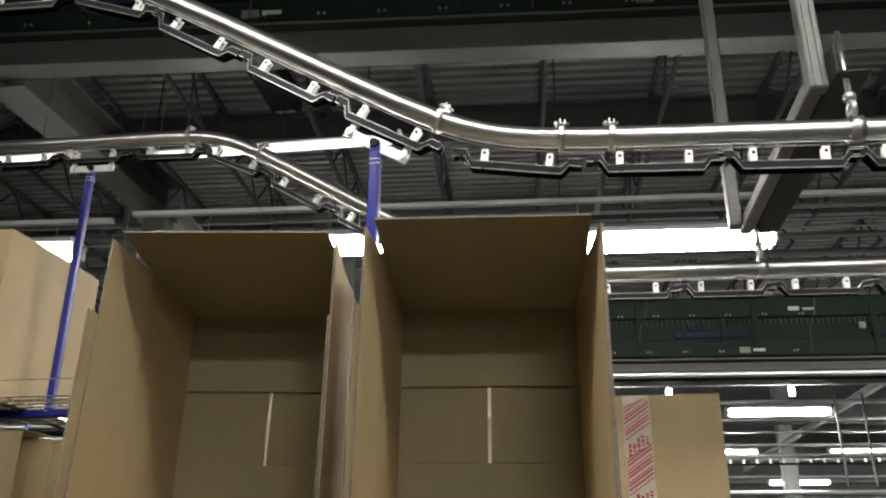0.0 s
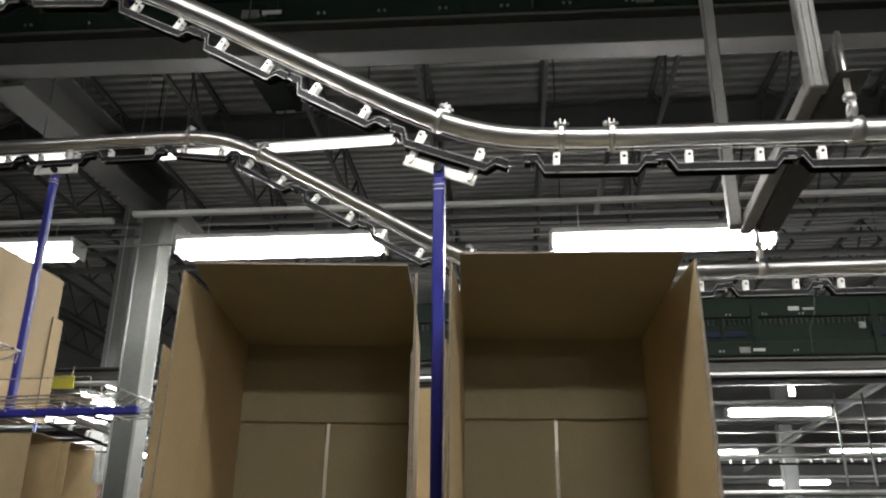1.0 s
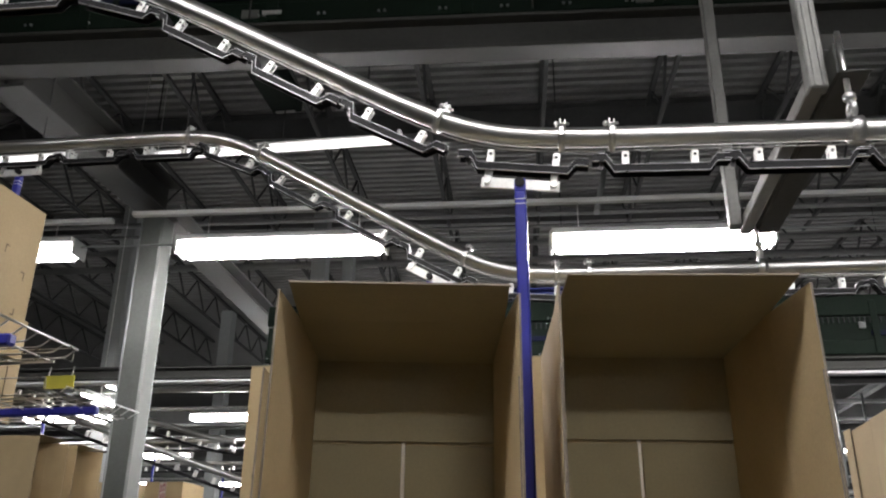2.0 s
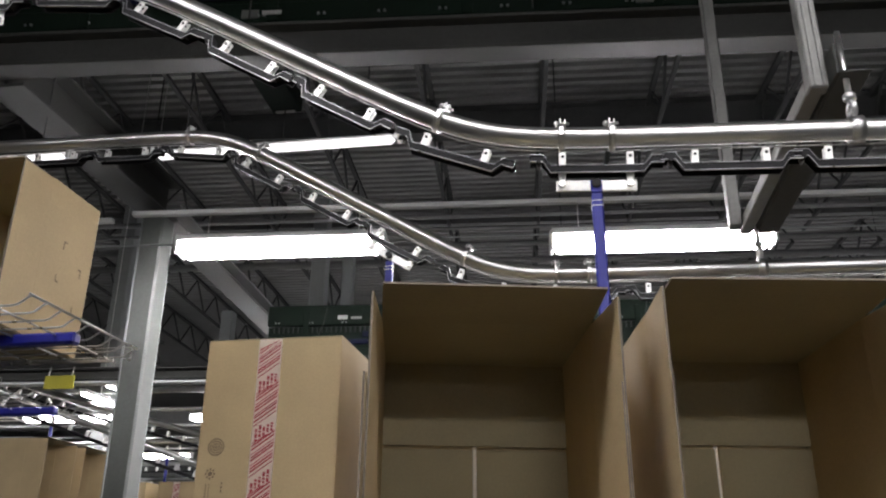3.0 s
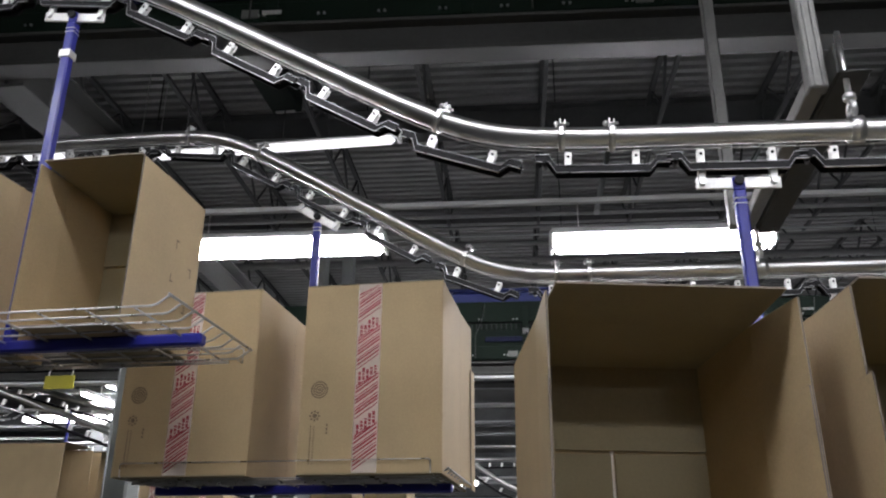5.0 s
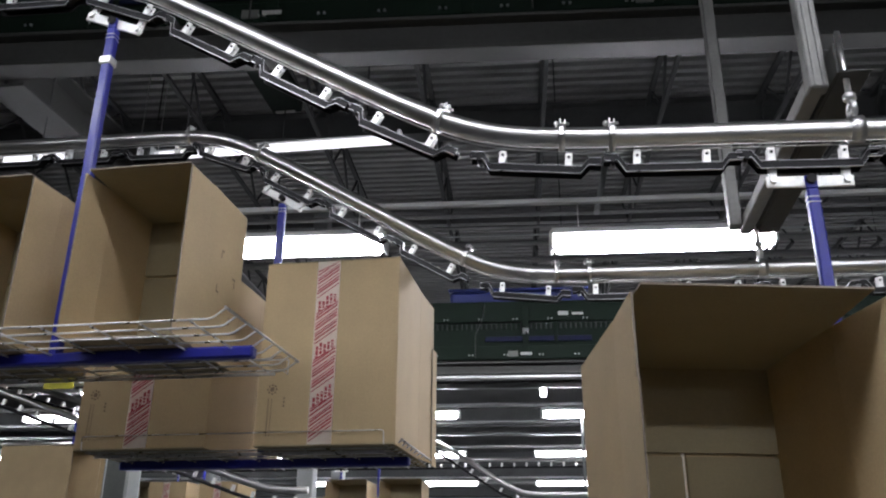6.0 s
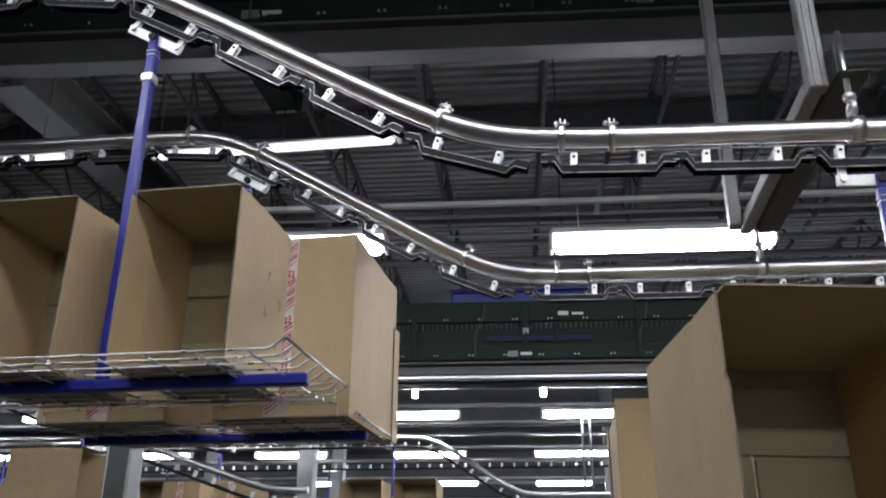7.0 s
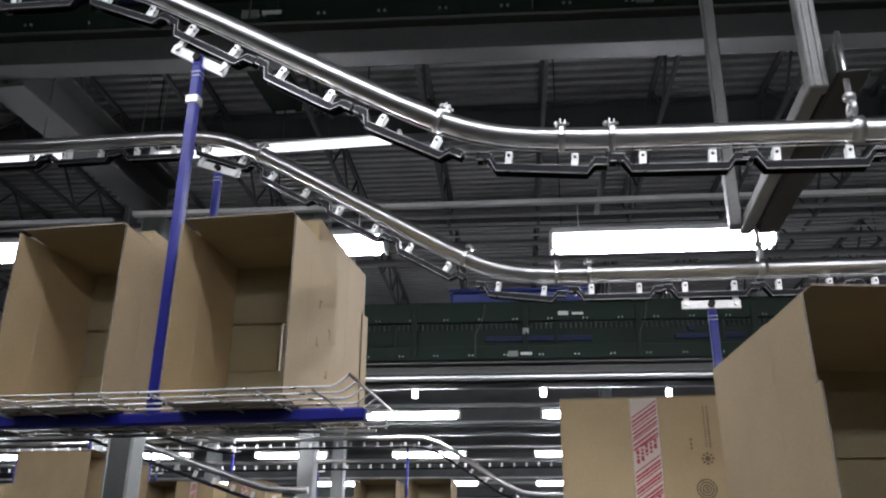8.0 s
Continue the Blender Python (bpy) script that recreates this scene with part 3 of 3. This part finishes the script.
def printed_marks(w, h, ob, y):
    """Round stamp, small emblem and lines of print, as plain shapes."""
    bm = bmesh.new()
    yy = y - 0.0006

    def disc(x, z, r, hole=0.0, n=24):
        if not hole:
            bm.faces.new([bm.verts.new((x + r * math.cos(2 * math.pi * i / n), yy, z + r * math.sin(2 * math.pi * i / n))) for i in range(n)])
            return
        o = [bm.verts.new((x + r * math.cos(2 * math.pi * i / n), yy, z + r * math.sin(2 * math.pi * i / n))) for i in range(n)]
        q = [bm.verts.new((x + hole * math.cos(2 * math.pi * i / n), yy, z + hole * math.sin(2 * math.pi * i / n))) for i in range(n)]
        for i in range(n):
            bm.faces.new((o[i], o[(i + 1) % n], q[(i + 1) % n], q[i]))

    def bar_(x, z, bw, bh):
        bm.faces.new([bm.verts.new(p) for p in ((x, yy, z), (x + bw, yy, z), (x + bw, yy, z + bh), (x, yy, z + bh))])
    def done(name, label):
        nonlocal bm
        part(name, bm, INK, ob, label)
        bm = bmesh.new()
    x = -w / 2 + 0.055
    for r in (0.026, 0.019, 0.012, 0.0055):
        disc(x + 0.002, 0.245, r, r - 0.004)
    done("stamp", "faded black round stamp")
    disc(x - 0.008, 0.168, 0.007)
    for a in range(8):
        ca, sa = math.cos(a * math.pi / 4), math.sin(a * math.pi / 4)
        bar_(x - 0.008 + 0.013 * ca - 0.003, 0.168 + 0.013 * sa - 0.003, 0.006, 0.006)
    done("emblem", "small faded black emblem")
    for k in range(14):
        bar_(x - 0.020, 0.03 + 0.008 * k, 0.004, 0.0055)
    done("print_line", "")
    for k in range(14):
        bar_(x - 0.010, 0.03 + 0.008 * k, 0.0035, 0.0045)
    done("print_line", "")
    for k in range(3):
        bar_(x + 0.028, 0.115 + 0.011 * k, 0.005, 0.007)
    done("print_mark", "")


def carton(w, d, h, fl, label, group, strip=True, marks=True, seam=0.655, splay=(0, 0, 0, 0)):
    """A corrugated carton on its side: four walls, four opened flaps at the mouth (y = 0), a bottom of folded flaps at the back."""
    t = 0.004
    ob = thing("carton", label, "carton", group)
    part("side_wall", box(-w / 2, -w / 2 + t, fl, d, 0, h, 0.0008), KRAFT, ob)
    part("side_wall", box(w / 2 - t, w / 2, fl, d, 0, h, 0.0008), KRAFT, ob)
    part("top_wall", box(-w / 2 + t, w / 2 - t, fl, d, h - t, h, 0.0008), KRAFT_SHADED, ob)
    part("bottom_wall", box(-w / 2 + t, w / 2 - t, fl, d, 0, t, 0.0008), KRAFT_SHADED, ob)
    zs = h * seam
    g = 0.0035
    # closed bottom flaps seen from inside: one short flap above the seam line, two below with a gap between
    g = 0.0045
    zl = zs * 0.54
    q = d - 0.012
    part("closure_flap", box(-w / 2 + t, w / 2 - t, q - 0.003, q + 0.002, zs + 0.0035, h - t, 0.0006), KRAFT_SHADED, ob)
    part("closure_flap", box(-w / 2 + t, -g, q, q + t, zl, zs - 0.0035, 0.0006), KRAFT_SHADED, ob)
    part("closure_flap", box(g, w / 2 - t, q, q + t, zl, zs - 0.0035, 0.0006), KRAFT_SHADED, ob)
    part("closure_flap", box(-w / 2 + t, w / 2 - t, q, q + t, t, zl - 0.0006, 0.0006), KRAFT_SHADED, ob)
    part("outer_flap", box(-w / 2 + t, -g, d - t, d, t, h - t, 0.0006), KRAFT, ob)
    part("outer_flap", box(g, w / 2 - t, d - t, d, t, h - t, 0.0006), KRAFT, ob)
    if not strip:
        part("seam_tape", box(-0.025, 0.025, d + 0.0003, d + 0.0008, 0.004, h - 0.004), TAPE_WHITE, ob, "pale tape over the bottom seam")
    # opened flaps
    if fl > 0.01:
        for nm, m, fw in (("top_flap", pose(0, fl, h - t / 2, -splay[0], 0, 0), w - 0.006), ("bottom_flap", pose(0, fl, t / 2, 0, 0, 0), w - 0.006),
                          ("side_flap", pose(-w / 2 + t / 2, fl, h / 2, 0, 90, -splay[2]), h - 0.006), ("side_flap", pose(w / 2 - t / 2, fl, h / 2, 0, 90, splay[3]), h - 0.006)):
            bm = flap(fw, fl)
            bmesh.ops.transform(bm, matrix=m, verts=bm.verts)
            board(nm, bm, KRAFT_SHADED if nm == "top_flap" else KRAFT, ob)
    return ob


def outer_face(ob, w, h, d):
    """Tape and stamps on the outside of the closed bottom, which looks to +y."""
    for o in (tape_strip(0.073, h, "", ob, 0.0),):
        o.matrix_local = pose(0.012, d + 0.0002, 0, 0, 0, 180)
    before = set(ob.children)
    printed_marks(w, h, ob, 0.0)
    for o in set(ob.children) - before:
        o.matrix_local = pose(0, d + 0.0004, 0, 0, 0, 180)


BW, BD, BH, BF = 0.427, 0.518, 0.572, 0.19
SW, SD, SH, SF = 0.272, 0.331, 0.420, 0.12
carton_open = carton(BW, BD, BH, BF, "open brown corrugated carton lying with its mouth outward", "cartons on the carriers", splay=(2.6, 0, 3.2, 3.2))
outer_face(carton_open, BW, BH, BD)
for sx in (-1, 1):
    bm = box(-0.0018, 0.0018, -BF - (0.001 if sx > 0 else 0.032), -BF + 0.03, 0.0, BH * 0.71, 0.0008)
    bmesh.ops.transform(bm, matrix=pose(BW / 2 - 0.0065 if sx > 0 else -BW / 2 - 0.003, BF, 0, 0, 0, sx * 3.2), verts=bm.verts)
    board("edge_strip", bm, KRAFT, carton_open, "second board layer along the mouth")
carton_small = carton(SW, SD, SH, SF, "small open brown corrugated carton on the wire shelf", "cartons on the carriers", strip=False, seam=0.62, splay=(1, 1, 0.5, 0.5))


for my, mz, dy, dz in ((0.20, 0.275, 1, -1), (0.29, 0.225, -1, -1), (0.19, 0.165, 1, 1), (0.28, 0.105, -1, 1)):
    bm = bmesh.new()
    slab(bm, SW / 2 + 0.0002, SW / 2 + 0.0006, min(my, my + 0.014 * dy), max(my, my + 0.014 * dy), mz, mz + 0.0035)
    slab(bm, SW / 2 + 0.0002, SW / 2 + 0.0006, min(my, my + 0.0035 * dy), max(my, my + 0.0035 * dy), min(mz, mz + 0.02 * dz), max(mz, mz + 0.02 * dz))
    part("corner_mark", bm, INK, carton_small, "faint printed corner mark")


def hang(line, y, run, lag, yaw_rows, turn=0.0, drop=0.124):
    """Pose of a carrier: its pivot rides with the chain and the post hangs plumb."""
    def at(t):
        x, yy, z, ang = on_chain(line, y, run_x(run, t + lag), drop)
        ts, ys = [r[0] for r in yaw_rows], [r[1] for r in yaw_rows]
        return pose(x, yy, z, 0, 0, turn + float(np.interp(t, ts, ys)))
    return at


def loaded(line, y, run, lag, label, tilt, yaw_rows, turn, source, seats, first, drop, band=False):
    """A carrier with its drop plate and the cartons that stand on its shelf; seats: x, y, turn, upside down."""
    at = hang(line, y, run, lag, yaw_rows, turn, drop)
    MOVES.append((carrier(label, tilt, band), at))
    MOVES.append((carrier_plate(), ride(line, y, run, lag, drop)))
    for k, (sx, sy, yaw, flip) in enumerate(seats):
        ob = source if first and k == 0 else copy_thing(source, Matrix())
        seat = pose(0, 0, SHELF, -tilt, 0, 0) @ pose(sx, sy, -0.0134, 0, 0, yaw)
        if flip:
            seat = seat @ pose(0, 0, BH, 0, 180, 0)
        MOVES.append((ob, lambda t, seat=seat: at(t) @ seat))


BIG = BW / 2 + 0.075
SMALL = SW / 2 + 0.0675
STILL = ((0, -1.3), (8, -1.3))
loaded(LINE_A, YA, RUN_A, 0.0, "blue hanging carrier with a wire shelf holding two open cartons", 2.0, ((0, -3.9), (0.5, -3.2), (1.0, -2.5), (1.5, -2.0), (3.5, 0.9), (5, 0.3), (6, -0.6), (8, -2.0)), 0, carton_open, ((-0.206, -0.329, 10.9, 0), (0.306, -0.301, 8.2, 0)), True, 0.124)
loaded(LINE_A, YA, RUN_A, -11.5, "blue hanging carrier with a pale sleeve and small cartons", 0.6, ((0, -1.0), (8, -1.0)), 0, carton_small, ((-SMALL, -0.107, 0, 0), (SMALL, -0.107, 0, 0)), True, 0.124, True)
loaded(LINE_B, YB, RUN_B, 0.0, "blue hanging carrier with a wire shelf holding two taped cartons", -0.3, STILL, 180, carton_open, ((-BIG, -0.2566, 0, 0), (BIG, -0.2566, 0, 0)), False, 0.118)
loaded(LINE_B, YB, RUN_B, 11.5, "blue hanging carrier with a half-empty wire shelf and one carton", -0.3, STILL, 180, carton_open, ((BIG, -0.2566, 0, 0),), False, 0.118)
loaded(LINE_B, YB, RUN_B, -11.5, "blue hanging carrier with a wire shelf and cartons coming in", -0.3, STILL, 180, carton_open, ((-BIG, -0.2566, 0, 0), (BIG - 0.02, -0.20, 0, 1)), False, 0.118)

# ---- steelwork that carries the rails ----


def rail_support(x, label, top=6.9):
    ob = thing("rail_support", label, "bracket", kind="structure")
    part("strut", box(x - 0.060, x - 0.022, 1.79, YB + 0.03, 2.652, 2.692, 0.003), GALV, ob)
    part("angle_leg", box(x - 0.015, x - 0.009, 1.70, YB + 0.03, 2.652, 2.73, 0.002), GREY_PAINT, ob)
    part("angle_flange", box(x - 0.008, x + 0.062, 1.70, YB + 0.03, 2.652, 2.658, 0.002), GREY_PAINT, ob)
    part("hanger", box(x - 0.062, x - 0.018, 1.745, 1.786, 2.645, 6.99, 0.004), GALV, ob, "slotted zinc strut hanger")
    part("rib", box(x - 0.052, x - 0.046, 1.741, 1.744, 2.65, 6.99, 0.001), GALV, ob)
    part("rib", box(x - 0.034, x - 0.028, 1.741, 1.744, 2.65, 6.99, 0.001), GALV, ob)
    part("hanger", box(x - 0.101, x - 0.062, YB - 0.05, YB + 0.0, 2.655, 6.99, 0.004), GALV, ob)
    return ob


rail_support(0.642, "zinc strut and angle bracket carrying both rails")
rail_support(-2.5, "zinc strut and angle bracket carrying both rails")
for x0, x1, z in ((-2.60, 9.0, 3.635), (-9.0, -2.72, 3.597)):
    st = thing("light_strut", "pale steel strut channel over the lights", "strut", kind="structure")
    part("channel", box(x0, x1, 4.48, 4.521, z, z + 0.03, 0.004), HOUSING, st)
    for xa in (x0 + 0.9, x0 + 3.6, x1 - 1.0):
        part("drop_rod", rod((xa, 4.5, z + 0.03), (xa, 4.5, 6.995), 0.005, 6), DARK_PAINT, st)
    askew(st, 4.5)
for y, z, r in ((8.0, 5.11, 0.028), (8.0, 4.97, 0.018), (11.6, 6.22, 0.04), (11.6, 5.95, 0.05)):
    line_pipe = thing("conduit", "grey pipe running across the hall below the roof", "pipe", kind="structure")
    part("pipe", rod((-25.8, y, z), (25.8, y, z), r, 8), MID_PAINT, line_pipe)
    for x in (-9.0, -4.5, 0.0, 4.5, 9.0):
        part("hanger_rod", rod((x, y, z + r), (x, y, 6.99), 0.006, 6), DARK_PAINT, line_pipe)
    askew(line_pipe, y)
brace = thing("strut_brace", "pale steel brace rising from the light strut", "strut", kind="structure")
part("bar", rod((0.207, 4.480, 3.558), (0.358, 5.300, 4.406), 0.02, 6), PALE_PAINT, brace)
cable = thing("conduit", "thin pale conduit joining the row of lights", "conduit", kind="structure")
part("pipe", rod((-9.0, 4.5, 3.443), (9.0, 4.5, 3.443), 0.006, 8), PALE_PAINT, cable)
askew(cable, 4.5)


# ---- depth of the hall: beams, rows of lights, far conveyor and loads ----
def raceway(y, z, tall, label, material=HOUSING):
    """A white wireway across the hall that carries a row of lights; also beams' painted lit edges."""
    ob = thing("raceway", label, "raceway", kind="structure")
    part("channel", box(-25.8, 25.8, y - 0.05, y + 0.05, z, z + tall, 0.004), material, ob)
    return askew(ob, y)


for y, z, d in ((7.6, 3.223, 0.095), (13.0, 3.75, 0.3), (17.5, 3.45, 0.3), (22.5, 3.5, 0.3)):
    askew(i_beam("far_beam", "dark steel beam deep in the hall", (-25.8, y, z), (25.8, y, z), d, 0.2, DARK_PAINT), y)
# Bright strips paint the light caught along the beams' lower edges.
raceway(6.62, 3.065, 0.022, "white strip for the lit lower edge of the conveyor beam")
for y, z in ((8.2, 3.325), (10.4, 3.355), (11.2, 3.33), (14.5, 3.4), (18.5, 3.45)):
    raceway(y, z, 0.022, "thin pale strip for the lit lower edge of a far beam", PALE_PAINT)
for y, z, x, step in ((9.0, 3.17, -9.95, 1.93), (12.0, 3.15, -10.53, 2.0), (16.0, 3.15, -9.1, 2.1), (21.0, 3.18, -10.25, 2.05), (27.0, 3.2, -10.75, 2.05)):
    raceway(y, z + 0.125, 0.028, "white raceway carrying a row of lights")
    while x < 12:
        askew(fixture(x, x + 1.04, y, z, "lights deep in the hall", LENS_FAR, deep=0.12, tall=0.066, top=z + 0.126), y)
        x += step
i_beam("far_beam", "pale steel beam running down the hall", (3.25, 6.9, 3.48), (3.25, 17.0, 3.48), 0.08, 0.07, PALE_PAINT)
for x, y, z in ((-1.5, 8.0, 3.24), (-0.26, 8.0, 3.24), (0.92, 8.0, 3.22), (2.05, 8.0, 3.22)):
    ob = thing("spot_lamp", "small lit reflector lamp under the beam", "lamp", "spot lamps")
    part("bulb", sweep(bmesh.new(), [(x, y, z - 0.04), (x, y, z - 0.02), (x, y, z + 0.02), (x, y, z + 0.035)], 0.027, 10, up=(0, 1, 0)), LENS_FAR, ob)
    part("stem", rod((x, y, z + 0.036), (x, y + 0.1, 3.33), 0.012, 8), HOUSING, ob)
    askew(ob, 8.2)
for x in (2.68, 2.95, 0.115, 0.195):
    ob = thing("drop_pipe", "pale vertical pipe carrying the far rail", "pipe", kind="structure")
    part("pipe", rod((x, 9.0, 2.44), (x, 9.0, 3.36), 0.013, 10), PALE_PAINT, ob)
for x, y0, y1, z in ((-4.32, 6.8, 7.5, 3.06), (-4.28, 7.1, 7.4, 3.20)):
    ob = thing("strip_light", "lit narrow strip light running down the hall", "light", "strip lights")
    part("tube", box(x + 0.012, x + 0.038, y0, y1, z + 0.015, z + 0.04, 0.006), LENS_FAR, ob)
    part("tray", box(x - 0.01, x + 0.06, y0, y1, z + 0.041, z + 0.07, 0.004), HOUSING, ob)
    part("hanger_rod", rod((x + 0.025, y0 + 0.3, z + 0.07), (x + 0.025, y0 + 0.3, 6.995), 0.004, 6), ZINC, ob)
sign = thing("hanging_sign", "small plain yellow sign hung on two rods", "sign")
part("board", box(-4.30, -4.03, 6.236, 6.248, 3.01, 3.12, 0.003), YELLOW, sign)
for x in (-4.27, -4.06):
    part("rod", rod((x, 6.242, 3.12), (x, 6.26, 3.20), 0.005, 6), ZINC, sign)


def far_rail(y, z0, z1, xb, x0, x1, drop, label, hung=None):
    ob = thing("far_rail", label, "rail")
    line = (z0, 0, xb, xb + drop, z1, 0, 0.06)
    xs = np.linspace(x0, x1, 120)
    part("tube", sweep(bmesh.new(), [(x, y, rail_z(x, line)) for x in xs], 0.025, 8), CHROME, ob)
    bm = bmesh.new()
    x = x0
    while x < x1:
        px, py, pz, ang = on_chain(line, y, x, 0.075)
        slab(bm, -0.012, 0.012, -0.01, 0.01, -0.02, 0.03, 0, pose(px, py, pz, 0, -ang, 0))
        x += 0.1524
    ch = part("pendant", bm, WHITE_STEEL, ob)
    ch["kind"] = "stuff"
    part("chain", sweep(bmesh.new(), [on_chain(line, y, q, 0.1)[:3] for q in xs], 0.014, 6), BLACK_STEEL, ob)
    if hung:
        part("hanger_rod", rod((hung, y, rail_z(hung, line)), (hung, y, 6.995), 0.008, 6), DARK_PAINT, ob)
    return ob


far_rail(9.0, 2.99, 2.38, -1.5, -12, 9, 0.95, "bright tube rail of a conveyor deep in the hall")
far_rail(6.0, 3.629, 2.165, -6.5, -9, -1.9, 4.3, "bright sloping tube rail with chain behind the column", -5.6)
far_rail(7.0, 3.761, 2.673, -7.0, -9, -2.9, 4.0, "bright sloping tube rail with chain behind the column", -6.2)
far_rail(10.6, 2.95, 2.95, 3.0, -12, 9, 1.0, "bright tube rail of a conveyor deep in the hall")


def far_carrier(x, y, z, speed, turn, seats, source, first=False):
    """A loaded carrier on a far conveyor; z: its pivot."""
    at = lambda t: pose(x + speed * t, y, z(x + speed * t) if callable(z) else z, 0, 0, turn)
    MOVES.append((carrier("blue hanging carrier deep in the hall", 0.0), at))
    MOVES.append((carrier_plate(), at))
    for k, (sx, sy) in enumerate(seats):
        ob = source if first and k == 0 else copy_thing(source, Matrix())
        ob["label"] = "brown carton riding on a carrier deep in the hall"
        seat = pose(sx, sy, SHELF - 0.0134)
        MOVES.append((ob, lambda t, seat=seat: at(t) @ seat))


PAIR = ((-BIG, -0.2566), (BIG, -0.2566))
far_carrier(-4.98, 9.0, 2.873, 0.155, 180, PAIR, carton_open)
far_carrier(-5.95, 9.0, 2.873, 0.155, 0, PAIR, carton_open)
far_carrier(-3.0, 9.0, 2.873, 0.155, 0, PAIR, carton_open)
far_carrier(-7.6, 9.0, 2.873, 0.155, 180, PAIR, carton_open)
carton_long = carton(BW, 0.66, BH, BF, "long brown corrugated carton riding side-on deep in the hall", "cartons on the carriers", strip=False, splay=(2, 0, 2, 2))
far_carrier(-4.916, 7.0, lambda x: rail_z(x, (3.761, 0, -7.0, -3.0, 2.673, 0, 0.06)) - 0.118, 0.0818, 90, ((-BIG, -0.33), (BIG, -0.33)), carton_long, True)
far_carrier(-2.0, 10.6, 2.833, -0.155, 180, PAIR, carton_open)
far_carrier(-4.2, 10.6, 2.833, -0.155, 180, PAIR, carton_open)


def motions():
    """Everything that rides on the chains, from the clip's start to its end."""
    for ob, at in MOVES:
        walk(ob, [(k * 0.5, at(k * 0.5)) for k in range(17)])


motions()
